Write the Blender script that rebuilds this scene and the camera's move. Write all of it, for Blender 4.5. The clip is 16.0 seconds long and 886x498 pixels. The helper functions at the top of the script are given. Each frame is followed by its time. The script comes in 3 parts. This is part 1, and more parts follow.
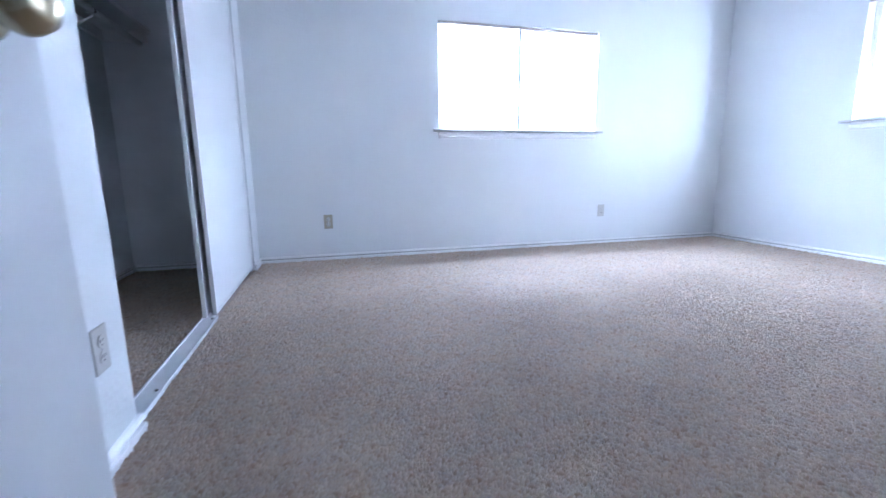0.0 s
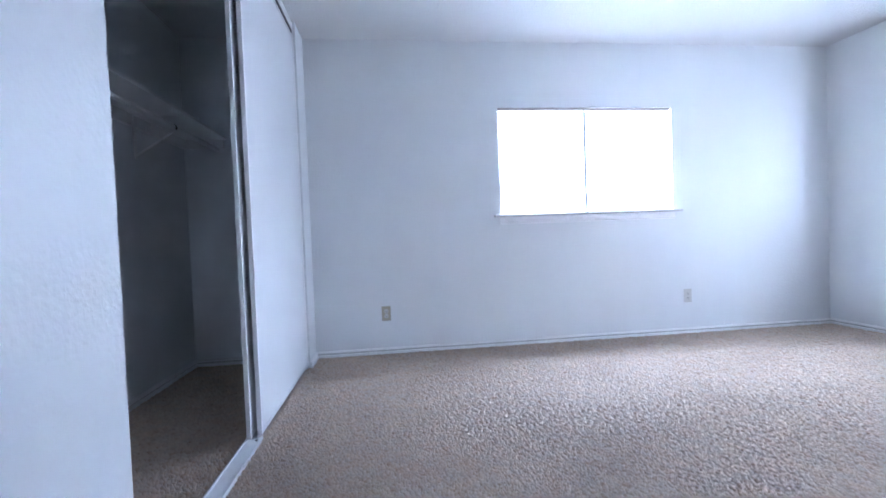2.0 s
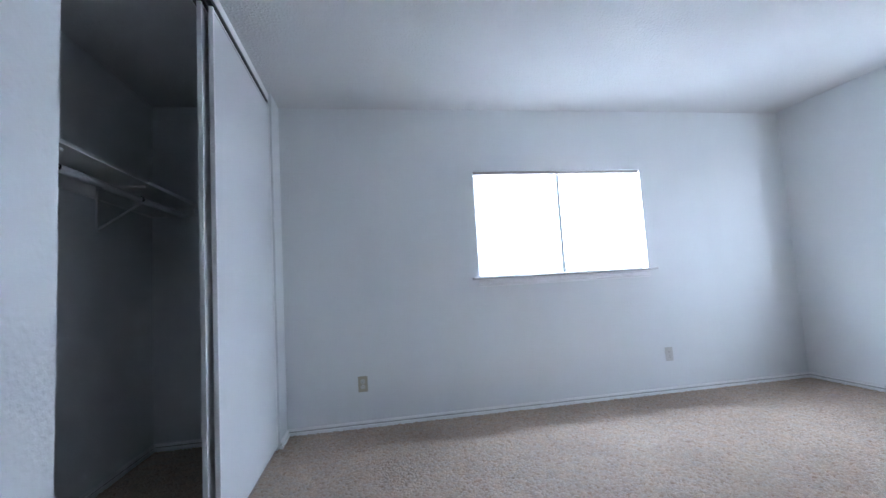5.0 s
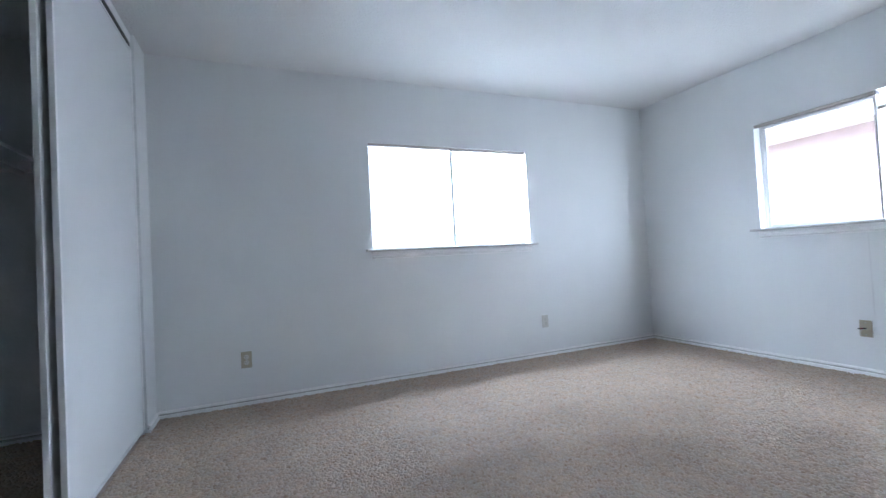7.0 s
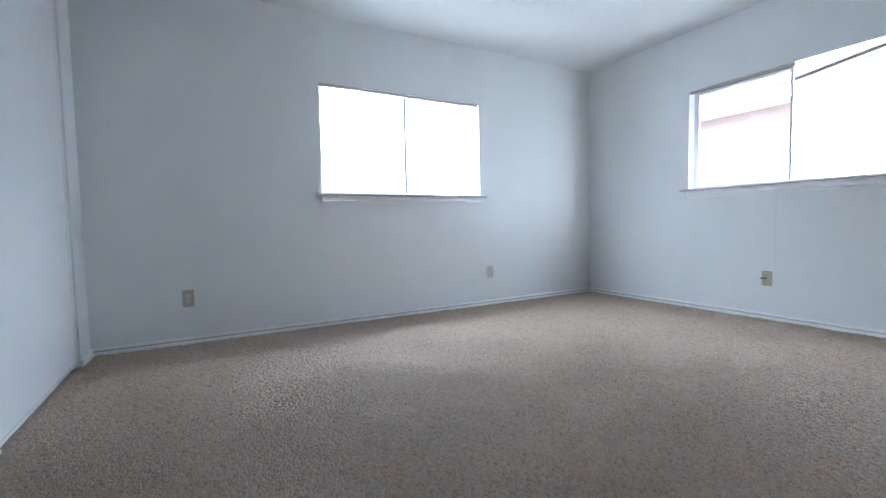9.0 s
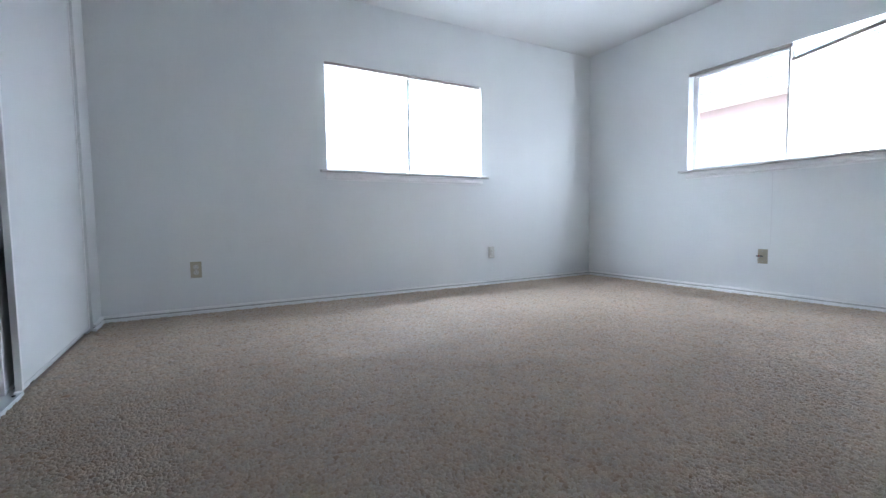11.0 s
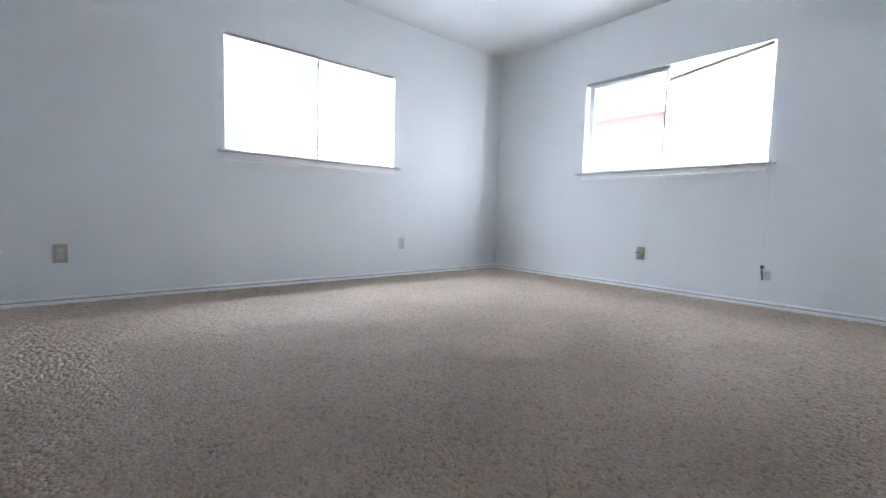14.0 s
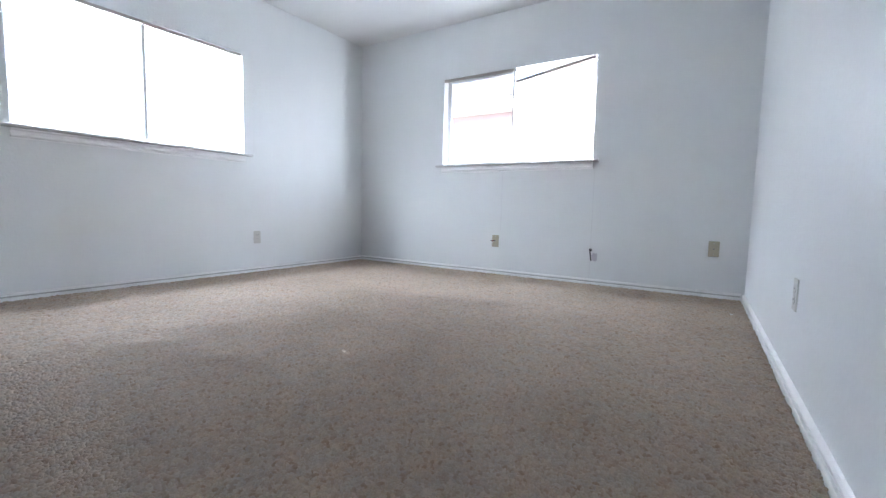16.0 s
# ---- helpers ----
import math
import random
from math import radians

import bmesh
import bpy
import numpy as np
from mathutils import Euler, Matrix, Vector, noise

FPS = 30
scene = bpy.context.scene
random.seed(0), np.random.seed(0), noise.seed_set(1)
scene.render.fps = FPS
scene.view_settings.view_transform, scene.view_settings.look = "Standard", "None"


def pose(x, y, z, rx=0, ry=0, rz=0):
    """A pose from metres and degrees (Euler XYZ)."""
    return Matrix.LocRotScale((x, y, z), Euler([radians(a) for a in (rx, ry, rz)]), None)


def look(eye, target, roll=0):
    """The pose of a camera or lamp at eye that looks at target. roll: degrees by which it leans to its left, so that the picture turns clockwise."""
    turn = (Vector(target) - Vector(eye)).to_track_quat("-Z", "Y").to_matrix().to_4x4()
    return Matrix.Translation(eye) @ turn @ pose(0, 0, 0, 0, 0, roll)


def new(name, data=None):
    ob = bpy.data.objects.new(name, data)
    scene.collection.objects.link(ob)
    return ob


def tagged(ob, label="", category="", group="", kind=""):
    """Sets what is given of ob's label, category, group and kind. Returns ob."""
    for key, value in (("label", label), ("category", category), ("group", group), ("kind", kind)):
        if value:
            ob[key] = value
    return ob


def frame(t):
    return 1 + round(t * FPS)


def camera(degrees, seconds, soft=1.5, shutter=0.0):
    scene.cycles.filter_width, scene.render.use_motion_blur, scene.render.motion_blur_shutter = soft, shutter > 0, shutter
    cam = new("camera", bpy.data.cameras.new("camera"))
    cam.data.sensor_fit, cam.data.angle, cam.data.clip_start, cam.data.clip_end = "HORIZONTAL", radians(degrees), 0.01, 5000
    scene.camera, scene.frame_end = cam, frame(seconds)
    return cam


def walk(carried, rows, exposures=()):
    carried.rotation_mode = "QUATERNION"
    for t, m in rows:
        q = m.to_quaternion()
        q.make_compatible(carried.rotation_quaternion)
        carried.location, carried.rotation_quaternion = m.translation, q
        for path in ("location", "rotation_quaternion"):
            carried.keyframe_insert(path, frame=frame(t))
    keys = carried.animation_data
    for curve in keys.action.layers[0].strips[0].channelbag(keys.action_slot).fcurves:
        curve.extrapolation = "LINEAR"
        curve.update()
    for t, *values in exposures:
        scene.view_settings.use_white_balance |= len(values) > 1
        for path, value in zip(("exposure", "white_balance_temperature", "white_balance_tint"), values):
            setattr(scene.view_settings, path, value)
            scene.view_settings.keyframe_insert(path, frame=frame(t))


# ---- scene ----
cam = camera(91.7, 16.0, soft=1.35, shutter=0.4)
PATH = [
    (0, (-3.92, -3.646, 0.716), (-3.419, -1.743, 0.357), -0.7),
    (0.5, (-3.872, -3.545, 0.762), (-3.291, -1.651, 0.486), -1.4),
    (1, (-3.896, -3.461, 0.813), (-3.3, -1.566, 0.579), -2.0),
    (1.5, (-3.869, -3.421, 0.813), (-3.478, -1.466, 0.663), -1.6),
    (2, (-3.861, -3.404, 0.895), (-3.629, -1.418, 0.841), -2.2),
    (2.5, (-3.846, -3.386, 0.922), (-3.693, -1.393, 1.005), -3.7),
    (3, (-3.857, -3.362, 0.995), (-3.711, -1.373, 1.136), -3.8),
    (3.5, (-3.863, -3.337, 1.023), (-3.7, -1.357, 1.253), -4.0),
    (6, (-3.812, -3.37, 0.993), (-3.271, -1.447, 1.078), -3.2),
    (6.5, (-3.799, -3.377, 0.969), (-3.141, -1.489, 1.02), -3.3),
    (7, (-3.8, -3.39, 0.948), (-3.024, -1.547, 0.997), -3.1),
    (7.5, (-3.801, -3.398, 0.934), (-2.944, -1.59, 0.927), -2.4),
    (8, (-3.81, -3.407, 0.899), (-2.912, -1.621, 0.852), -1.4),
    (8.5, (-3.81, -3.435, 0.833), (-2.888, -1.662, 0.765), -1.6),
    (9, (-3.819, -3.456, 0.785), (-2.85, -1.711, 0.674), -1.2),
    (9.5, (-3.822, -3.494, 0.72), (-2.845, -1.755, 0.583), -1.4),
    (12, (-3.909, -3.516, 0.619), (-2.935, -1.773, 0.503), -0.1),
    (12.5, (-3.918, -3.506, 0.616), (-2.908, -1.792, 0.411), 0.7),
    (13, (-3.882, -3.556, 0.615), (-2.88, -1.836, 0.42), 1.0),
    (13.5, (-3.839, -3.57, 0.62), (-2.704, -1.93, 0.464), 1.7),
    (14, (-3.818, -3.568, 0.617), (-2.537, -2.041, 0.457), 1.5),
    (14.5, (-3.791, -3.578, 0.624), (-2.379, -2.171, 0.459), 1.7),
    (15, (-3.769, -3.605, 0.62), (-2.252, -2.315, 0.434), 1.5),
    (15.5, (-3.775, -3.594, 0.622), (-2.148, -2.446, 0.438), 1.4),
    (16, (-3.771, -3.597, 0.61), (-2.097, -2.517, 0.427), 1.3),
]

EXPOSURE = [
    (0.0, 4.93, 5010, 18), (1.5, 4.79, 5080, 19), (3.5, 4.44, 5270, 16), (6.0, 4.07, 5490, 13.5),
    (9.0, 4.06, 5630, 11.5), (12.0, 4.17, 5770, 12.5), (16.0, 4.31, 5910, 14.5),
]
walk(cam, [(t, look(eye, target, roll)) for t, eye, target, roll in PATH], EXPOSURE)

# ---- daylight ----
SUN_ELEVATION, SUN_FROM = 52.0, (-0.75, -0.66)   # the sun stands behind the house, so none falls in
world = bpy.data.worlds.new("sky")
scene.world = world
world.use_nodes = True
wn = world.node_tree.nodes
sky = wn.new("ShaderNodeTexSky")
sky.sky_type, sky.sun_disc = "NISHITA", False
sky.sun_elevation = radians(SUN_ELEVATION)
sky.sun_rotation = math.atan2(SUN_FROM[0], SUN_FROM[1])
sky.dust_density = 3.0
world.node_tree.links.new(sky.outputs[0], wn["Background"].inputs[0])
wn["Background"].inputs[1].default_value = 0.08

sun = new("sun", bpy.data.lights.new("sun", "SUN"))
sun.data.energy, sun.data.angle, sun.data.color = 1.0, radians(10.0), (1.0, 0.96, 0.9)
c, s = math.cos(radians(SUN_ELEVATION)), math.sin(radians(SUN_ELEVATION))
sun.matrix_basis = look((SUN_FROM[0] * c * 30, SUN_FROM[1] * c * 30, s * 30), (0, 0, 0))


def window_light(name, place, target, width, height, watts, colour):
    """Sky light, in the opening of a window."""
    lamp = new(name, bpy.data.lights.new(name, "AREA"))
    lamp.data.shape, lamp.data.size, lamp.data.size_y = "RECTANGLE", width, height
    lamp.data.energy, lamp.data.color = watts, colour
    lamp.matrix_basis = look(place, target)
    return lamp


window_light("window_light_north", (-2.62, 0.22, 1.52), (-2.62, -1.0, 1.36), 0.66, 0.74, 4.3, (0.85, 0.93, 1.0))
window_light("window_light_north", (-1.86, 0.22, 1.52), (-1.86, -1.0, 1.36), 0.66, 0.74, 4.7, (0.85, 0.93, 1.0))
window_light("window_light_east", (0.20, -2.27, 1.37), (-1.0, -2.27, 1.22), 0.66, 0.54, 3.6, (0.92, 0.96, 1.0))
window_light("window_light_east", (0.157, -1.515, 1.29), (-1.0, -0.95, 0.66), 0.70, 0.42, 0.46, (0.80, 0.91, 1.0))

# ---- measures of the room ----
ROOM_H = 2.44
WEST = -4.48                 # face of the west wall
CLOSET_BACK = -5.36
OPEN_S, OPEN_N = -2.345, -0.25   # closet opening
HEAD = 2.388                 # underside of the closet's header
S_AT, S_SLOPE = -3.770, 0.036   # the south wall runs a little askew
WIN_LO, WIN_HI = 1.058, 1.920
A0, A1 = -2.982, -1.484      # north window
B0, B1 = -2.645, -1.138      # east window
THICK = 0.15


# ---- materials ----
def material(name, colour, rough=0.6, metal=0.0, spread=0.0, scale=8.0, bump=0.0, bump_scale=200.0, bump_detail=3.0,
             spec=0.5, fine=0.0, fine_scale=300.0, distance=0.002):
    """A principled surface with blotches at one scale, grain at another, and a fine relief."""
    m = bpy.data.materials.new(name)
    m.use_nodes = True
    nt = m.node_tree
    n, link = nt.nodes, nt.links.new
    b = n["Principled BSDF"]
    b.inputs["Roughness"].default_value = rough
    b.inputs["Metallic"].default_value = metal
    b.inputs["Specular IOR Level"].default_value = spec
    b.inputs["Base Color"].default_value = (*colour, 1)
    co = n.new("ShaderNodeNewGeometry")
    if spread or fine:
        big, small = n.new("ShaderNodeTexNoise"), n.new("ShaderNodeTexNoise")
        big.inputs["Scale"].default_value, small.inputs["Scale"].default_value = scale, fine_scale
        big.inputs["Detail"].default_value = 4
        link(co.outputs["Position"], big.inputs["Vector"])
        link(co.outputs["Position"], small.inputs["Vector"])
        add = n.new("ShaderNodeMath")
        add.operation = "MULTIPLY_ADD"
        add.inputs[1].default_value, add.inputs[2].default_value = spread * 2, 1 - spread - fine
        link(big.outputs["Fac"], add.inputs[0])
        add2 = n.new("ShaderNodeMath")
        add2.operation = "MULTIPLY_ADD"
        add2.inputs[1].default_value = fine * 2
        link(small.outputs["Fac"], add2.inputs[0])
        link(add.outputs[0], add2.inputs[2])
        tint = n.new("ShaderNodeVectorMath")
        tint.operation = "SCALE"
        tint.inputs[0].default_value = colour
        link(add2.outputs[0], tint.inputs["Scale"])
        link(tint.outputs[0], b.inputs["Base Color"])
    if bump:
        g, rel = n.new("ShaderNodeTexNoise"), n.new("ShaderNodeBump")
        g.inputs["Scale"].default_value, g.inputs["Detail"].default_value = bump_scale, bump_detail
        rel.inputs["Strength"].default_value, rel.inputs["Distance"].default_value = bump, distance
        link(co.outputs["Position"], g.inputs["Vector"])
        link(g.outputs["Fac"], rel.inputs["Height"])
        link(rel.outputs[0], b.inputs["Normal"])
    return m


def roller_bands(m):
    """Faint upright bands that a roller leaves."""
    n, link = m.node_tree.nodes, m.node_tree.links.new
    b = n["Principled BSDF"]
    geo, flat, tex, span, out = (n.new("ShaderNode" + k) for k in ("NewGeometry", "VectorMath", "TexNoise", "MapRange", "VectorMath"))
    flat.operation, out.operation = "MULTIPLY", "SCALE"
    flat.inputs[1].default_value = (4.0, 4.0, 0.5)
    tex.inputs["Scale"].default_value, tex.inputs["Detail"].default_value = 1.0, 3
    span.inputs["From Min"].default_value, span.inputs["From Max"].default_value = 0.3, 0.7
    span.inputs["To Min"].default_value, span.inputs["To Max"].default_value = 0.988, 1.006
    link(geo.outputs["Position"], flat.inputs[0])
    link(flat.outputs[0], tex.inputs["Vector"])
    link(tex.outputs["Fac"], span.inputs["Value"])
    link(b.inputs["Base Color"].links[0].from_socket, out.inputs[0])
    link(span.outputs[0], out.inputs["Scale"])
    link(out.outputs[0], b.inputs["Base Color"])


wall_paint = material("wall_paint", (0.800, 0.816, 0.812), 0.42, spread=0.025, scale=1.3, bump=0.8, bump_scale=62, fine=0.01, fine_scale=40, spec=0.4, distance=0.0025)
roller_bands(wall_paint)
trim_paint = material("trim_paint", (0.90, 0.90, 0.895), 0.35, spread=0.03, scale=6, bump=0.15, bump_scale=60, fine=0.02, fine_scale=90)
door_paint = material("door_paint", (0.77, 0.78, 0.78), 0.40, spread=0.03, scale=2.5, bump=0.12, bump_scale=45, fine=0.01, fine_scale=120)
# white sill paint greyed: the shade of a backlit sill is in the colour
shaded_sill_paint = material("shaded_sill_paint", (0.60, 0.59, 0.58), 0.4, spread=0.06, scale=7, bump=0.15, bump_scale=60, fine=0.02, fine_scale=90)
rail_paint = material("headrail_paint", (0.52, 0.47, 0.43), 0.45, spread=0.06, scale=9)
almond = material("almond_plastic", (0.45, 0.41, 0.31), 0.35, spread=0.04, scale=30, fine=0.02, fine_scale=400)
pale_plastic = material("pale_plastic", (0.60, 0.59, 0.55), 0.35, spread=0.03, scale=30)
dark_slot = material("dark_plastic", (0.02, 0.02, 0.022), 0.5)
cable_black = material("cable_rubber", (0.015, 0.014, 0.016), 0.45, spread=0.1, scale=60)
cable_red = material("red_plastic", (0.35, 0.04, 0.04), 0.4)
steel = material("steel", (0.55, 0.55, 0.55), 0.3, 1.0, spread=0.05, scale=50)
aluminium = material("aluminium", (0.78, 0.79, 0.80), 0.42, 0.25, spread=0.08, scale=14, fine=0.04, fine_scale=200)
brass = material("satin_brass", (0.42, 0.36, 0.24), 0.25, 1.0, spread=0.08, scale=40, fine=0.04, fine_scale=500)
vinyl = material("window_aluminium", (0.40, 0.40, 0.42), 0.45, 0.1, spread=0.05, scale=12)
# brighter frame colour for window_2 alone, with the daylight glare painted in
glare_frame = material("glare_frame", (0.88, 0.88, 0.88), 0.4, spread=0.04, scale=12)
shelf_paint = material("shelf_paint", (0.84, 0.84, 0.82), 0.45, spread=0.05, scale=8, bump=0.1, bump_scale=50)
backing = material("carpet_backing", (0.50, 0.42, 0.365), 0.95, spread=0.15, scale=3, fine=0.2, fine_scale=160, bump=0.6, bump_scale=180, spec=0.1, distance=0.005)
seam_paint = material("seam_paint", (0.745, 0.755, 0.755), 0.6, spread=0.05, scale=5)
# grey that stands in for the shadow line along the baseboard groove
shade_grey = material("groove_shade", (0.54, 0.53, 0.52), 0.9, spread=0.25, scale=9, fine=0.1, fine_scale=120, spec=0.1)
paper = material("paper_scrap", (0.8, 0.8, 0.78), 0.7, spread=0.03, scale=80)
grey_smear = material("wall_smear", (0.57, 0.555, 0.585), 0.8, spread=0.06, scale=25, fine=0.04, fine_scale=200)
soil = material("lawn_soil", (0.16, 0.15, 0.10), 0.95, spread=0.3, scale=0.8, fine=0.2, fine_scale=30, bump=0.5, bump_scale=40, distance=0.02)
house_brick = material("pink_brick", (0.62, 0.515, 0.55), 0.85, spread=0.15, scale=4, fine=0.1, fine_scale=30, bump=0.4, bump_scale=30, distance=0.01)
shingle = material("grey_shingle", (0.22, 0.21, 0.20), 0.9, spread=0.15, scale=3, fine=0.15, fine_scale=60)


def make_ceiling_paint():
    """White paint on a sprayed, lumpy coat."""
    m = material("ceiling_paint", (0.76, 0.76, 0.75), 0.85, spread=0.03, scale=1.6, fine=0.02, fine_scale=120, spec=0.2)
    nt = m.node_tree
    n, link = nt.nodes, nt.links.new
    co = n.new("ShaderNodeNewGeometry")
    warp, v, g = n.new("ShaderNodeTexNoise"), n.new("ShaderNodeTexVoronoi"), n.new("ShaderNodeTexNoise")
    warp.inputs["Scale"].default_value, v.inputs["Scale"].default_value, g.inputs["Scale"].default_value = 30, 62, 150
    link(co.outputs["Position"], warp.inputs["Vector"])
    mix = n.new("ShaderNodeVectorMath")
    mix.operation = "MULTIPLY_ADD"
    mix.inputs[1].default_value = (0.02, 0.02, 0.02)
    link(warp.outputs["Color"], mix.inputs[0])
    link(co.outputs["Position"], mix.inputs[2])
    link(mix.outputs[0], v.inputs["Vector"])
    link(mix.outputs[0], g.inputs["Vector"])
    ramp = n.new("ShaderNodeMapRange")
    ramp.inputs["From Min"].default_value, ramp.inputs["From Max"].default_value = 0.15, 0.6
    ramp.inputs["To Min"].default_value, ramp.inputs["To Max"].default_value = 1, 0
    link(v.outputs["Distance"], ramp.inputs["Value"])
    total = n.new("ShaderNodeMath")
    total.operation = "MULTIPLY_ADD"
    total.inputs[1].default_value = 0.6
    link(g.outputs["Fac"], total.inputs[0])
    link(ramp.outputs[0], total.inputs[2])
    rel = n.new("ShaderNodeBump")
    rel.inputs["Strength"].default_value, rel.inputs["Distance"].default_value = 0.5, 0.004
    link(total.outputs[0], rel.inputs["Height"])
    link(rel.outputs[0], n["Principled BSDF"].inputs["Normal"])
    return m


def make_pile():
    """Frieze yarn: each tuft a shade of its own, with worn and brushed patches."""
    m = bpy.data.materials.new("carpet_yarn")
    m.use_nodes = True
    nt = m.node_tree
    n, link = nt.nodes, nt.links.new
    b = n["Principled BSDF"]
    b.inputs["Roughness"].default_value, b.inputs["Specular IOR Level"].default_value = 0.66, 0.22
    b.inputs["Sheen Tint"].default_value = (1.0, 0.90, 0.72, 1)
    b.inputs["Sheen Weight"].default_value, b.inputs["Sheen Roughness"].default_value = 0.5, 0.45
    geo = n.new("ShaderNodeNewGeometry")
    ramp = n.new("ShaderNodeValToRGB")
    el = ramp.color_ramp.elements
    el[0].position, el[0].color = 0.0, (0.355, 0.246, 0.174, 1)
    el[1].position, el[1].color = 1.0, (0.550, 0.448, 0.351, 1)
    for at, colour in ((0.10, (0.418, 0.312, 0.235, 1)), (0.28, (0.462, 0.360, 0.277, 1)), (0.45, (0.456, 0.371, 0.304, 1)), (0.62, (0.490, 0.381, 0.289, 1)), (0.82, (0.500, 0.406, 0.325, 1))):
        el.new(at).color = colour
    link(geo.outputs["Random Per Island"], ramp.inputs[0])
    patch = n.new("ShaderNodeTexNoise")
    patch.inputs["Scale"].default_value, patch.inputs["Detail"].default_value = 2.2, 5
    link(geo.outputs["Position"], patch.inputs["Vector"])
    span = n.new("ShaderNodeMapRange")
    span.inputs["To Min"].default_value, span.inputs["To Max"].default_value = 0.91, 1.09
    span.inputs["From Min"].default_value, span.inputs["From Max"].default_value = 0.3, 0.7
    link(patch.outputs["Fac"], span.inputs["Value"])
    out = n.new("ShaderNodeVectorMath")
    out.operation = "SCALE"
    link(ramp.outputs[0], out.inputs[0])
    link(span.outputs[0], out.inputs["Scale"])
    hue, blend, warm = n.new("ShaderNodeTexNoise"), n.new("ShaderNodeMapRange"), n.new("ShaderNodeMix")
    hue.inputs["Scale"].default_value, hue.inputs["Detail"].default_value = 14, 3
    link(geo.outputs["Position"], hue.inputs["Vector"])
    blend.inputs["From Min"].default_value, blend.inputs["From Max"].default_value = 0.35, 0.65
    link(hue.outputs["Fac"], blend.inputs["Value"])
    warm.data_type = "RGBA"
    warm.inputs["A"].default_value, warm.inputs["B"].default_value = (0.96, 1.0, 1.05, 1), (1.05, 0.99, 0.94, 1)
    link(blend.outputs[0], warm.inputs["Factor"])
    both = n.new("ShaderNodeVectorMath")
    both.operation = "MULTIPLY"
    fleck, streak, flecked = n.new("ShaderNodeTexNoise"), n.new("ShaderNodeMapRange"), n.new("ShaderNodeVectorMath")
    fleck.inputs["Scale"].default_value, fleck.inputs["Detail"].default_value = 260, 2
    streak.inputs["From Min"].default_value, streak.inputs["From Max"].default_value = 0.3, 0.7
    streak.inputs["To Min"].default_value, streak.inputs["To Max"].default_value = 0.85, 1.14
    flecked.operation = "SCALE"
    link(geo.outputs["Position"], fleck.inputs["Vector"])
    link(fleck.outputs["Fac"], streak.inputs["Value"])
    link(out.outputs[0], flecked.inputs[0])
    link(streak.outputs[0], flecked.inputs["Scale"])
    link(flecked.outputs[0], both.inputs[0])
    link(warm.outputs["Result"], both.inputs[1])
    link(both.outputs[0], b.inputs["Base Color"])
    # soft fibres scatter as a mat, not as hard facets
    half, rise, unit = n.new("ShaderNodeVectorMath"), n.new("ShaderNodeVectorMath"), n.new("ShaderNodeVectorMath")
    half.operation, unit.operation = "SCALE", "NORMALIZE"
    half.inputs["Scale"].default_value = 0.36
    rise.inputs[1].default_value = (0, 0, 0.65)
    ply, relief = n.new("ShaderNodeTexNoise"), n.new("ShaderNodeBump")
    ply.inputs["Scale"].default_value, ply.inputs["Detail"].default_value = 330, 3
    relief.inputs["Strength"].default_value, relief.inputs["Distance"].default_value = 0.9, 0.0022
    link(geo.outputs["Position"], ply.inputs["Vector"])
    link(ply.outputs["Fac"], relief.inputs["Height"])
    link(relief.outputs[0], half.inputs[0])
    link(half.outputs[0], rise.inputs[0])
    link(rise.outputs[0], unit.inputs[0])
    link(unit.outputs[0], b.inputs["Normal"])
    return m


def make_slat():
    """Thin white vinyl that lets some daylight through."""
    m = material("blind_slat", (0.80, 0.80, 0.79), 0.45, spread=0.02, scale=20)
    nt = m.node_tree
    n, link = nt.nodes, nt.links.new
    tr, mix = n.new("ShaderNodeBsdfTranslucent"), n.new("ShaderNodeMixShader")
    tr.inputs[0].default_value = (0.80, 0.80, 0.80, 1)
    mix.inputs[0].default_value = 0.45
    link(n["Principled BSDF"].outputs[0], mix.inputs[1])
    link(tr.outputs[0], mix.inputs[2])
    link(mix.outputs[0], n["Material Output"].inputs[0])
    return m


def make_glass():
    m = bpy.data.materials.new("window_glass")
    m.use_nodes = True
    b = m.node_tree.nodes["Principled BSDF"]
    b.inputs["Transmission Weight"].default_value, b.inputs["Roughness"].default_value = 1.0, 0.0
    b.inputs["IOR"].default_value, b.inputs["Base Color"].default_value = 1.45, (0.97, 0.99, 0.98, 1)
    return m


ceiling_paint, pile, slat_vinyl, glass = make_ceiling_paint(), make_pile(), make_slat(), make_glass()


# ---- building helpers ----
def mesh_of(name, bm, mat, smooth=False):
    me = bpy.data.meshes.new(name)
    bmesh.ops.recalc_face_normals(bm, faces=bm.faces)
    bm.to_mesh(me)
    bm.free()
    me.materials.append(mat)
    if smooth:
        me.shade_smooth()
    return me


def thing(name, bm, mat, label, category, kind="", group="", smooth=False, at=None):
    ob = tagged(new(name, mesh_of(name, bm, mat, smooth)), label, category, group, kind)
    if at is not None:
        ob.matrix_basis = at
    return ob


def base(name, label, category, at, group="", kind=""):
    ob = tagged(new(name), label, category, group, kind)
    ob.empty_display_size = 0.05
    ob.matrix_basis = at
    return ob


def part(name, bm, mat, parent, label="", smooth=False, at=None):
    ob = new(name, mesh_of(name, bm, mat, smooth))
    ob.parent = parent
    if at is not None:
        ob.matrix_basis = at
    return tagged(ob, label)


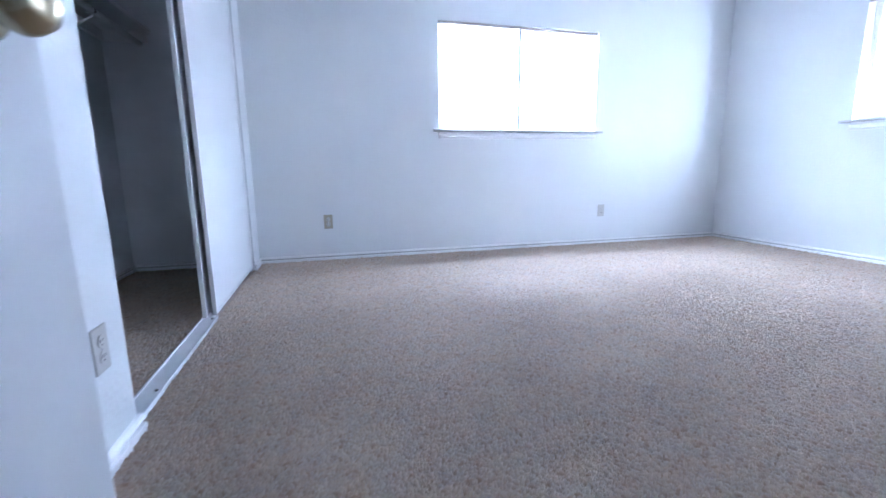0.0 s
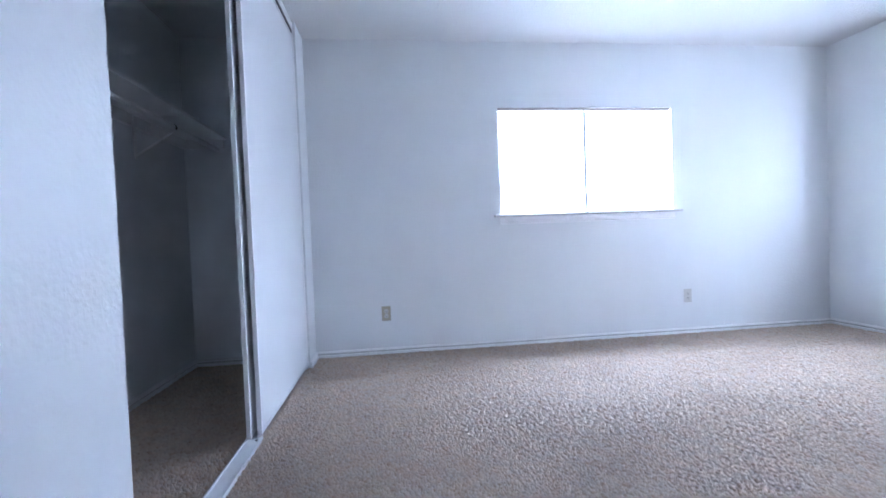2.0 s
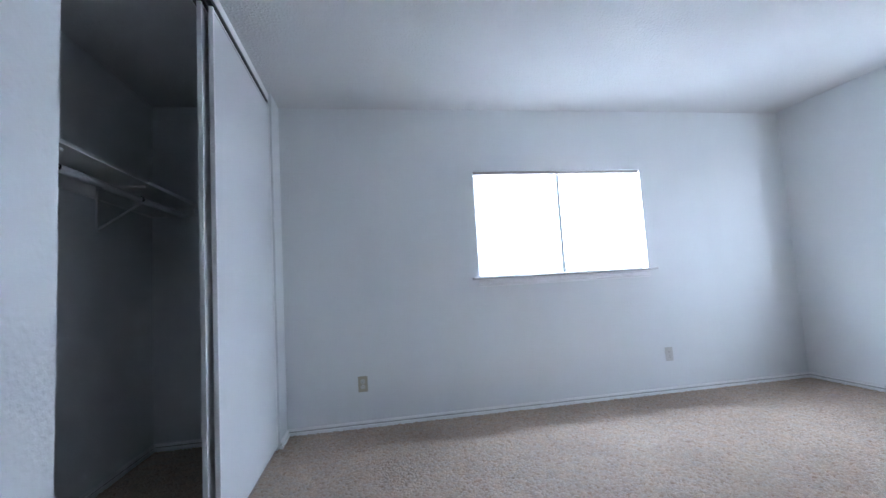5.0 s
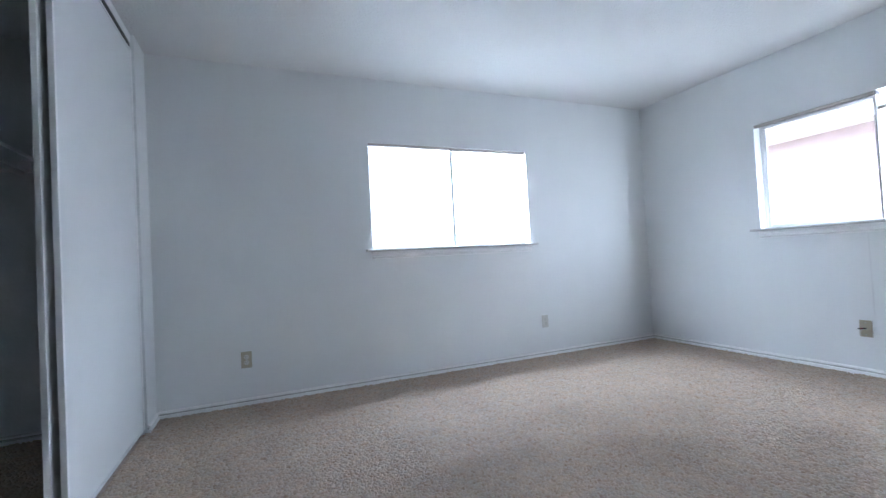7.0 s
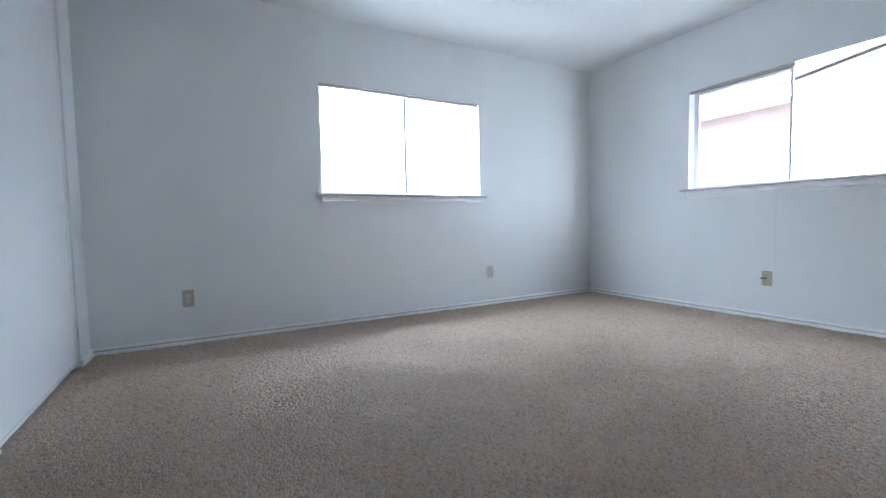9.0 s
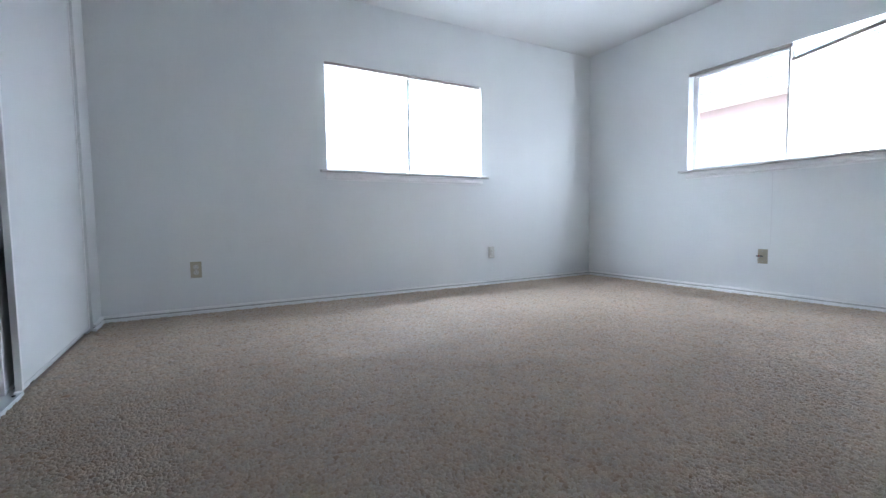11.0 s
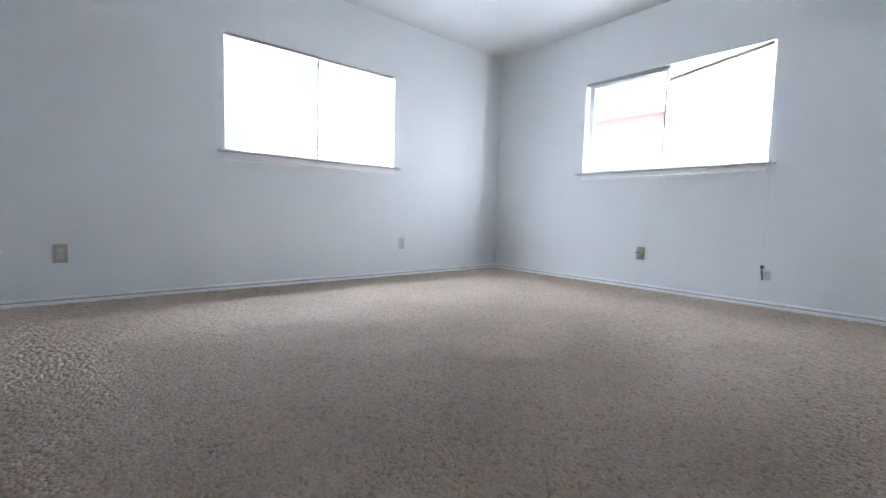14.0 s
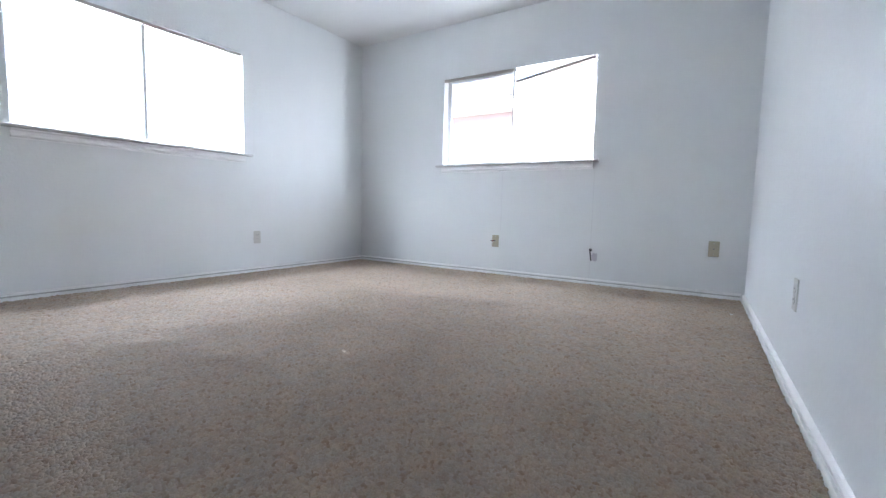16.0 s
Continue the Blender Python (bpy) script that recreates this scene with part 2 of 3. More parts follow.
def box(x0, x1, y0, y1, z0, z1, bevel=0.0, bm=None, segments=2):
    bm = bm or bmesh.new()
    m = Matrix.LocRotScale(((x0 + x1) / 2, (y0 + y1) / 2, (z0 + z1) / 2), None, (abs(x1 - x0), abs(y1 - y0), abs(z1 - z0)))
    vs = bmesh.ops.create_cube(bm, size=1, matrix=m)["verts"]
    if bevel:
        edges = list({e for v in vs for e in v.link_edges})
        bmesh.ops.bevel(bm, geom=edges, offset=bevel, segments=segments, profile=0.5, affect="EDGES")
    return bm


def cylinder(p, q, r, sides=16, bm=None, r2=None):
    bm = bm or bmesh.new()
    p, q = Vector(p), Vector(q)
    m = Matrix.Translation((p + q) / 2) @ (q - p).to_track_quat("Z", "Y").to_matrix().to_4x4()
    bmesh.ops.create_cone(bm, cap_ends=True, segments=sides, radius1=r, radius2=r if r2 is None else r2, depth=(q - p).length, matrix=m)
    return bm


def lathe(profile, sides=28):
    """A turned shape round z from (radius, height) pairs."""
    bm = bmesh.new()
    rings = []
    for r, z in profile:
        if r < 1e-5:
            rings.append([bm.verts.new((0, 0, z))])
        else:
            rings.append([bm.verts.new((r * math.cos(a), r * math.sin(a), z)) for a in (2 * math.pi * i / sides for i in range(sides))])
    for a, b in zip(rings, rings[1:]):
        for i in range(sides):
            j = (i + 1) % sides
            loop = [a[i % len(a)], a[j % len(a)], b[j % len(b)], b[i % len(b)]]
            loop = list(dict.fromkeys(loop))
            if len(loop) > 2:
                bm.faces.new(loop)
    return bm


def run(profile, length, bm=None):
    """A moulding: an outline of (out, up) pairs carried along x from 0 to length; out is -y."""
    bm = bm or bmesh.new()
    a = [bm.verts.new((0, -o, u)) for o, u in profile]
    b = [bm.verts.new((length, -o, u)) for o, u in profile]
    for i in range(len(profile)):
        j = (i + 1) % len(profile)
        bm.faces.new((a[i], b[i], b[j], a[j]))
    bm.faces.new(a)
    bm.faces.new(b[::-1])
    return bm


def bent_tube(points, r, sides=10):
    bm = bmesh.new()
    pts = [Vector(p) for p in points]
    rings = []
    for i, p in enumerate(pts):
        d = (pts[min(i + 1, len(pts) - 1)] - pts[max(i - 1, 0)]).normalized()
        q = d.to_track_quat("Z", "Y")
        rings.append([bm.verts.new(p + q @ Vector((r * math.cos(a), r * math.sin(a), 0))) for a in (2 * math.pi * k / sides for k in range(sides))])
    for a, b in zip(rings, rings[1:]):
        for k in range(sides):
            bm.faces.new((a[k], a[(k + 1) % sides], b[(k + 1) % sides], b[k]))
    bm.faces.new(rings[0][::-1])
    bm.faces.new(rings[-1])
    return bm


def slab(us, vs, holes, thick):
    """A wall in the xz plane with its face at y = 0 and its body behind it; holes are cells (i, j)."""
    bm = bmesh.new()
    front = {(i, j): bm.verts.new((u, 0, v)) for i, u in enumerate(us) for j, v in enumerate(vs)}
    rear = {(i, j): bm.verts.new((u, thick, v)) for i, u in enumerate(us) for j, v in enumerate(vs)}
    solid = {(i, j) for i in range(len(us) - 1) for j in range(len(vs) - 1)} - set(holes)
    for i, j in solid:
        ring = [(i, j), (i + 1, j), (i + 1, j + 1), (i, j + 1)]
        bm.faces.new([front[k] for k in ring])
        bm.faces.new([rear[k] for k in ring[::-1]])
        for k, (di, dj) in enumerate(((0, -1), (1, 0), (0, 1), (-1, 0))):
            if (i + di, j + dj) not in solid:
                p, q = ring[k], ring[(k + 1) % 4]
                bm.faces.new((front[q], front[p], rear[p], rear[q]))
    loose = [v for v in bm.verts if not v.link_faces]
    bmesh.ops.delete(bm, geom=loose, context="VERTS")
    return bm


# ---- ground, neighbour, shell of the room ----
thing("ground", box(-2500, 2500, -2500, 2500, -0.5, -0.35), soil, "dry lawn round the house reaching the horizon", "ground", "structure")

north_face, east_face = pose(0, 0, 0), pose(0, 0, 0, 0, 0, -90)
west_face = pose(WEST, 0, 0, 0, 0, 90)
skew = math.degrees(math.atan(S_SLOPE))
south_face = pose(0, S_AT, 0, 0, 0, 180 + skew)

thing("wall_north", slab([-5.5, A0, A1, THICK], [-0.35, WIN_LO, WIN_HI, ROOM_H + 0.2], [(1, 1)], THICK), wall_paint,
      "white painted plaster wall with a window opening", "wall", "structure", at=north_face)
# along the east wall the local x runs south
thing("wall_east", slab([0.0, -B1, -B0, 3.95], [-0.35, WIN_LO, WIN_HI, ROOM_H + 0.2], [(1, 1)], THICK), wall_paint,
      "white painted plaster wall with a window opening", "wall", "structure", at=east_face)
# along the west wall the local x runs north
thing("wall_west", slab([-3.97, OPEN_S, OPEN_N, -0.002], [-0.012, ROOM_H], [(1, 0)], 0.12), wall_paint,
      "white painted textured wall with a closet opening", "wall", "structure", at=west_face)
# along the south wall the local x runs west
DOOR_E, DOOR_W, DOOR_H = 3.60, 4.415, 2.05
thing("wall_south", slab([0.0, DOOR_E, DOOR_W, 4.62], [-0.35, 0.0, DOOR_H, ROOM_H + 0.2], [(1, 1)], 0.12), wall_paint,
      "white painted textured wall with a doorway", "wall", "structure", at=south_face)
thing("wall_closet_west", box(CLOSET_BACK - 0.12, CLOSET_BACK, -2.6, -0.002, -0.35, ROOM_H), wall_paint, "white painted back wall of the closet", "wall", "structure")
thing("wall_closet_south", box(CLOSET_BACK, WEST - 0.122, -2.6, -2.48, -0.35, ROOM_H), wall_paint, "white painted end wall of the closet", "wall", "structure")
thing("wall_hall_west", box(-4.75, -4.63, -5.4, -4.07, -0.35, ROOM_H), wall_paint, "plain white hallway wall", "wall", "structure")
thing("wall_hall_east", box(-3.3, -3.18, -5.4, -4.07, -0.35, ROOM_H), wall_paint, "plain white hallway wall", "wall", "structure")
thing("wall_hall_south", box(-4.63, -3.3, -5.4, -5.28, -0.35, ROOM_H), wall_paint, "plain white hallway wall", "wall", "structure")
thing("floor", box(-5.5, -0.001, -5.4, -0.001, -0.3, -0.012), backing, "beige carpet backing over a concrete slab", "floor", "structure")
thing("ceiling", box(-5.5, -0.001, -5.4, -0.001, ROOM_H, ROOM_H + 0.2), ceiling_paint, "white sprayed ceiling with a lumpy texture", "ceiling", "structure")

thing("closet_header", box(WEST - 0.12, WEST - 0.017, OPEN_S + 0.001, OPEN_N - 0.001, HEAD, ROOM_H - 0.001, 0.002), trim_paint, "white painted board over the closet opening", "trim", "structure")

BOARD = [(0, -0.012), (0.019, -0.012), (0.019, 0.012), (0.017, 0.0165), (0.002, 0.0175), (0.002, 0.028), (0.0155, 0.0285), (0.017, 0.032), (0.015, 0.038), (0.008, 0.043), (0, 0.045)]


def skirting(m, length):
    d = thing("baseboard", run(BOARD, length), trim_paint, "white painted wooden baseboard with a shaded groove", "baseboard", "structure", at=m)
    # strip laid in the groove, its shade put into the colour
    part("groove", box(0.001, length - 0.001, -0.007, -0.0025, 0.0185, 0.0270), shade_grey, d, "grey strip painted as the groove's shade")
    return d


skirting(pose(-4.475, 0, 0), 2.31)
skirting(pose(-2.163, 0.0015, -0.001, 0, 0.05, 0), 2.16)
skirting(pose(0, -0.013, 0, 0, 0, -90), 1.33)
skirting(pose(0.002, -1.345, 0.003, 0, 0.2, -90), 0.92)
skirting(pose(0, -2.267, 0.0, 0, -0.1, -90), 1.48)
skirting(south_face @ pose(0.012, 0, 0), DOOR_E - 0.08)
skirting(pose(WEST, -3.87, 0, 0, 0, 90), -3.87 * -1 + OPEN_S + 0.012)
skirting(pose(WEST, OPEN_N - 0.012, 0, 0, 0, 90), 0.24)
skirting(pose(CLOSET_BACK, -2.478, 0, 0, 0, 90), 2.465)
skirting(pose(CLOSET_BACK + 0.013, 0, 0), 0.74)

# ---- doorway and entry door ----
casing = base("door_trim", "white painted wooden casing round the bedroom doorway", "door trim", south_face, kind="structure")
part("casing", box(DOOR_E - 0.06, DOOR_E, -0.014, 0, 0, DOOR_H + 0.06, 0.003), trim_paint, casing)
part("casing", box(DOOR_W, DOOR_W + 0.055, -0.014, 0, 0, DOOR_H + 0.06, 0.003), trim_paint, casing)
part("casing", box(DOOR_E, DOOR_W, -0.014, 0, DOOR_H, DOOR_H + 0.06, 0.003), trim_paint, casing)


def entry_door(hinge, edge):
    """A flush door; local x runs from hinge to free edge, local -y is the side towards the room."""
    turn = math.degrees(math.atan2(edge[1] - hinge[1], edge[0] - hinge[0]))
    wide = math.hypot(edge[0] - hinge[0], edge[1] - hinge[1])
    d = base("door_1", "white painted flush bedroom door standing open", "door", pose(hinge[0], hinge[1], 0.02, 0, 0, turn), kind="structure")
    part("slab", box(0, wide, 0, 0.035, 0, 2.02, 0.002), door_paint, d)
    kz, kx = 0.838, wide - 0.062
    k = part("knob", lathe([(0, 0.064), (0.011, 0.0635), (0.019, 0.0615), (0.022, 0.0595), (0.0228, 0.0575), (0.0265, 0.0555), (0.0295, 0.046), (0.0295, 0.041), (0.026, 0.033), (0.017, 0.026),
                            (0.0135, 0.02), (0.0135, 0.0)]), brass, d, "satin brass door knob", True, pose(kx, -0.001, kz, 90))
    part("rose", lathe([(0, 0.0), (0.033, 0.0), (0.033, 0.004), (0.028, 0.009), (0.015, 0.011)]), brass, k, "round brass rose", True, pose(0, 0, 0))
    part("lock_button", lathe([(0, 0.0655), (0.0022, 0.0652), (0.003, 0.0645), (0.003, 0.0628)], 16), dark_slot, k, "small lock button", True)
    part("latch_plate", box(wide, wide + 0.0015, 0.006, 0.029, kz - 0.028, kz + 0.028), brass, d, "brass latch plate")
    for z in (0.2, 1.0, 1.8):
        part("hinge", cylinder((-0.006, 0.0, z - 0.045), (-0.006, 0.0, z + 0.045), 0.006, 12), brass, d, "brass hinge")
    return d


entry_door((-4.398, -3.926), (-4.178, -3.122))

# ---- closet: tracks, sliding doors, shelf and rod ----
span = OPEN_N - OPEN_S
track = base("closet_floor_track", "worn aluminium double track on the closet threshold", "door track", pose(-4.524, OPEN_S, 0.0))
bare = -1.362 - OPEN_S      # the front half of the track ends where the front door stands over it
part("base_plate", box(-0.036, 0.004, 0.002, span - 0.002, -0.012, 0.010), aluminium, track)
part("base_plate", box(0.004, 0.036, 0.002, bare, -0.012, 0.010), aluminium, track)
part("rail", box(-0.036, -0.028, 0.002, span - 0.002, 0.010, 0.0145, 0.001), aluminium, track)
part("rail", box(0.028, 0.036, 0.002, bare, 0.010, 0.0145, 0.001), aluminium, track)
for y in (0.22, 0.95):
    part("screw", cylinder((0.016, y, 0.010), (0.016, y, 0.0125), 0.006, 10), dark_slot, track, "dark screw head")

head_track = base("closet_head_track", "dark steel channel over the sliding closet doors", "door track", pose(-4.529, OPEN_S, HEAD))
part("channel_top", box(-0.05, 0.028, 0.002, span - 0.002, -0.004, -0.001), cable_black, head_track, "dark channel")
for x in (-0.048, -0.002, 0.026):
    part("channel", box(x - 0.0015, x + 0.0015, 0.002, span - 0.002, -0.022, -0.0045), cable_black, head_track, "dark steel channel")


def sliding_door(x, y0, y1, label):
    """A tall flat panel with wrapped edge strips; local x towards the room."""
    z0, z1, h = 0.017, HEAD - 0.046, 0.0085
    d = base("closet_door", label, "closet door", pose(x, y0, z0), "closet doors")
    w, t = y1 - y0, z1 - z0
    part("panel", box(-h + 0.003, h - 0.003, 0.014, w - 0.014, 0.012, t - 0.012), door_paint, d)
    for a in (0, w - 0.017):
        part("edge_strip", box(-h - 0.002, h + 0.002, a, a + 0.017, 0, t, 0.002), trim_paint, d, "white metal edge strip")
    part("bottom_rail", box(-h, h, 0.017, w - 0.017, 0, 0.016, 0.001), aluminium, d, "thin metal bottom rail")
    part("top_rail", box(-h, h, 0.017, w - 0.017, t - 0.016, t, 0.001), aluminium, d, "thin metal top rail")
    for a in (0.12, w - 0.12):
        part("guide", box(-0.006, 0.006, a - 0.02, a + 0.02, -0.0065, -0.0005), dark_slot, d, "dark guide shoe")
    return d


sliding_door(-4.503, -1.36, -0.256, "tall white sliding closet door on the front track")
sliding_door(-4.540, -1.395, -0.256, "tall white sliding closet door on the rear track")

part_y0, part_y1 = -2.476, -0.002
shelf = base("closet_shelf", "white painted closet shelf with brackets and hanging rod", "shelf", pose(CLOSET_BACK, 0, 1.685))
part("board", box(0.001, 0.30, part_y0, part_y1, 0.0, 0.02, 0.002), shelf_paint, shelf)
part("cleat", box(0.001, 0.02, part_y0, part_y1, -0.07, -0.001, 0.002), shelf_paint, shelf)
part("end_cleat", box(0.021, 0.28, -0.021, part_y1, -0.07, -0.001, 0.002), shelf_paint, shelf)
part("rod", cylinder((0.235, part_y0, -0.075), (0.235, part_y1 - 0.02, -0.075), 0.0165, 20), shelf_paint, shelf, "white hanging rod", True)
for y in (-0.68, -1.36, -2.1):
    br = part("bracket", box(0.021, 0.033, y - 0.01, y + 0.01, -0.26, -0.002, 0.001), shelf_paint, shelf, "white metal shelf bracket")
    part("arm", box(0.033, 0.27, y - 0.008, y + 0.008, -0.014, -0.002), shelf_paint, br)
    part("strut", cylinder((0.028, y, -0.245), (0.245, y, -0.105), 0.006, 8), shelf_paint, br)
    part("hook", box(0.214, 0.256, y - 0.009, y + 0.009, -0.099, -0.092, 0.001), shelf_paint, br)
    part("rod_clip", lathe([(0.0168, -0.008), (0.0185, -0.008), (0.0185, 0.008), (0.0168, 0.008)], 20), dark_slot, br, "dark gap at the rod clip", True,
         pose(0.235, y + 0.02, -0.075, 90))

# ---- windows ----
STOOL = [(-0.07, -0.019), (0.050, -0.019), (0.053, -0.016), (0.0535, -0.009), (0.052, -0.003), (0.048, 0.0), (-0.07, 0.0)]
APRON = [(0, -0.080), (0.006, -0.080), (0.006, -0.072), (0.019, -0.070), (0.021, -0.064), (0.019, -0.058), (0.014, -0.054), (0.014, -0.034), (0.026, -0.028), (0.026, -0.020), (0, -0.020)]


def window(name, m, width, label, frame_metal):
    """A sliding window in a reveal; local x along the wall from one jamb to the other, -y towards the room, z from the opening's foot."""
    high = WIN_HI - WIN_LO
    w = base(name, label, "window", m @ pose(0, 0, WIN_LO), kind="structure")
    part("window_sill", run(STOOL, width + 0.11), shaded_sill_paint, w, "white painted wooden sill, greyed as in shade", at=pose(-0.055, 0, 0.001))
    part("apron", run(APRON, width + 0.01), trim_paint, w, "white painted moulding under the sill", at=pose(-0.005, 0, 0))
    y0, y1, f = 0.078, 0.128, 0.016
    for x0, x1, z0, z1 in ((0.001, f, 0.001, high - 0.001), (width - f, width - 0.001, 0.001, high - 0.001), (f, width - f, 0.001, f), (f, width - f, high - f, high - 0.001)):
        part("window_frame", box(x0, x1, y0, y1, z0, z1, 0.002), frame_metal, w)
    mid = width / 2 - 0.01
    post = width / 2 - 0.018 if name == "window_1" else width / 2 + 0.010
    wide = 0.015 if name == "window_1" else 0.009
    part("mullion", box(post - wide, post + wide, 0.002, 0.020, 0.002, high - 0.030, 0.002), trim_paint, w, "slim pale upright between the two blinds")
    for k, (x0, x1, ya) in enumerate(((f, mid + 0.021, 0.082), (mid - 0.021, width - f, 0.105))):
        s = part("sash", box(x0, x0 + 0.024, ya, ya + 0.02, f, high - f, 0.002), frame_metal, w)
        part("sash_stile", box(x1 - 0.024, x1, ya, ya + 0.02, f, high - f, 0.002), frame_metal, s)
        part("sash_rail", box(x0 + 0.024, x1 - 0.024, ya, ya + 0.02, f, f + 0.016, 0.002), frame_metal, s)
        part("sash_rail", box(x0 + 0.024, x1 - 0.024, ya, ya + 0.02, high - f - 0.018, high - f, 0.002), frame_metal, s)
        g = part("pane", box(x0 + 0.022, x1 - 0.022, ya + 0.008, ya + 0.012, f + 0.014, high - f - 0.016), glass, s, "clear glass pane")
        g.visible_shadow = False
    return w


window("window_1", pose(A0, 0, 0), A1 - A0, "sliding window with white sill, blinds pulled down, bright daylight behind", vinyl)
window("window_2", pose(0, B1, 0, 0, 0, -90), B1 - B0, "sliding window with white sill, drooping blinds, bright daylight behind", glare_frame)


def slat_mesh(length, tilt):
    """One curved slat along x; tilt turns its room edge (-y) down."""
    bm = bmesh.new()
    pts = [(-0.0125, 0.0), (-0.0045, 0.0016), (0.0045, 0.0016), (0.0125, 0.0)]
    pts = pts + [(y, z - 0.0007) for y, z in reversed(pts)]
    a = [bm.verts.new((0, y, z)) for y, z in pts]
    b = [bm.verts.new((length, y, z)) for y, z in pts]
    for i in range(8):
        j = (i + 1) % 8
        bm.faces.new((a[i], b[i], b[j], a[j]))
    for r in (a, b):
        for i in range(3):
            bm.faces.new((r[i], r[i + 1], r[6 - i], r[7 - i]))
    bmesh.ops.rotate(bm, verts=bm.verts, matrix=Matrix.Rotation(radians(tilt), 3, "X"))
    return mesh_of("slat", bm, slat_vinyl)


def blind(m, width, tilt, label, top=(0.860, 0.860), foot=(0.022, 0.022), depth=0.012, rail=rail_paint, head=None):
    """A mini blind; local x along the window, z from the opening's foot. top and foot: heights at its two ends; head: where the headrail begins and ends."""
    d = base("window_blind", label, "blind", m @ pose(0, depth, WIN_LO), "window blinds")
    lean = math.degrees(math.atan2(top[1] - top[0], width))
    part("headrail", box(*(head or (0, width / math.cos(radians(lean)))), -0.013, 0.013, -0.024, 0.0, 0.002), rail, d, "narrow metal headrail", at=pose(0, 0, top[0], 0, -lean, 0))
    count = 38
    me = slat_mesh(width - 0.006, tilt)
    rnd = random.Random(round(width * 1000))
    for i in range(count):
        f = (i + 0.6) / count
        za, zb = (t - 0.027 + (b - t + 0.03) * f for t, b in zip(top, foot))
        ob = new("slat", me)
        ob.parent = d
        ob.matrix_basis = pose(0.003 + rnd.uniform(-0.0015, 0.0015), rnd.uniform(-0.0008, 0.0008), za + rnd.uniform(-0.0008, 0.0008), rnd.uniform(-2.5, 2.5),
                               -math.degrees(math.atan2(zb - za, width)), 0)
    low = math.degrees(math.atan2(foot[1] - foot[0], width))
    part("bottom_rail", box(0.002, width - 0.002, -0.012, 0.012, -0.012, 0, 0.003), slat_vinyl, d, "narrow bottom rail", at=pose(0, 0, foot[0], 0, -low, 0))
    for f in (0.14, 0.86):
        zt, zb = (a + (b - a) * f for a, b in (top, foot))
        for y in (-0.0145, 0.0145):
            part("ladder_cord", cylinder((width * f, y, zb - 0.005), (width * f, y, zt - 0.022), 0.0008, 5), slat_vinyl, d)
    return d


blind(pose(A0 + 0.004, 0, 0), 0.704, 66, "white mini blind pulled down over half the window", foot=(0.0145, 0.0145), head=(-0.002, 0.726))
blind(pose(A0 + 0.755, 0, 0), 0.694, 66, "white mini blind pulled down, bare strip beside it", top=(0.858, 0.858), foot=(0.0145, 0.020), depth=0.020, head=(-0.028, 0.738))
blind(pose(0, B1 - 0.055, 0, 0, 0, -90), 0.70, 8, "white mini blind drawn up into a stack under its headrail", top=(0.858, 0.858), foot=(0.826, 0.826), head=(-0.053, 0.708))
blind(pose(0, B1 - 0.775, 0, 0, 0, -90), 0.715, 65, "white mini blind hanging askew from a fallen headrail", top=(0.748, 0.858), foot=(0.0145, 0.030))
# the valance clip left bare over the fallen blind
thing("blind_bracket", box(-0.012, 0.012, -0.012, 0.02, -0.03, 0, 0.002), vinyl, "small white metal bracket of the fallen blind", "bracket",
      at=pose(0, B1 - 0.765, 0, 0, 0, -90) @ pose(0, 0.02, WIN_HI - 0.001))


# ---- wall plates ----
def plate_on(m, label, mat, kind, face=None):
    """A wall plate; local x along the wall, -y out of it, z up, centred."""
    d = base("wall_plate" if kind != "duplex" else "wall_outlet", label, "outlet", m, "wall plates")
    part("cover", box(-0.035, 0.035, -0.0055, -0.0002, -0.0575, 0.0575, 0.0028, segments=3), mat, d)
    if kind == "duplex":
        for z in (-0.0195, 0.0195):
            s = part("socket", cylinder((0, -0.0078, z), (0, -0.0052, z), 0.0165, 20), face or mat, d)
            for x, hh in ((-0.0065, 0.0045), (0.0065, 0.0035)):
                part("slot", box(x - 0.0011, x + 0.0011, -0.0083, -0.0075, z + 0.003 - hh, z + 0.003 + hh), dark_slot, s, "dark slot")
            part("slot", cylinder((0, -0.0083, z - 0.0085), (0, -0.0075, z - 0.0085), 0.0024, 10), dark_slot, s, "dark slot")
        part("screw", cylinder((0, -0.0066, 0), (0, -0.005, 0), 0.0032, 12), steel, d, "steel screw")
    elif kind == "jack":
        part("jack", cylinder((0, -0.013, 0), (0, -0.005, 0), 0.0055, 12), steel, d, "steel cable jack")
        part("jack_hole", cylinder((0, -0.0137, 0), (0, -0.0129, 0), 0.0042, 12), dark_slot, d, "dark opening of the jack")
        for z in (-0.042, 0.042):
            part("screw", cylinder((0, -0.0066, z), (0, -0.005, z), 0.0032, 12), steel, d, "steel screw")
    return d


plate_on(pose(-3.932, 0, 0.313), "almond plastic duplex outlet on the wall below the window", almond, "duplex", pale_plastic)
plate_on(pose(-1.372, 0, 0.317), "pale plastic duplex outlet on the wall near the corner", pale_plastic, "duplex")
plate_on(pose(WEST, -2.478, 0.298, 0, 0, 90), "pale almond plastic duplex outlet beside the closet opening", pale_plastic, "duplex")
tv = plate_on(pose(0, -1.768, 0.318, 0, 0, -90), "almond plastic cable plate with a cut cable sticking out", almond, "jack")
part("loose_wire", bent_tube([(-0.004, -0.012, 0.001), (-0.014, -0.030, -0.006), (-0.022, -0.034, -0.022), (-0.024, -0.026, -0.045)], 0.0036), pale_plastic, tv, "pale cut wire end", True)
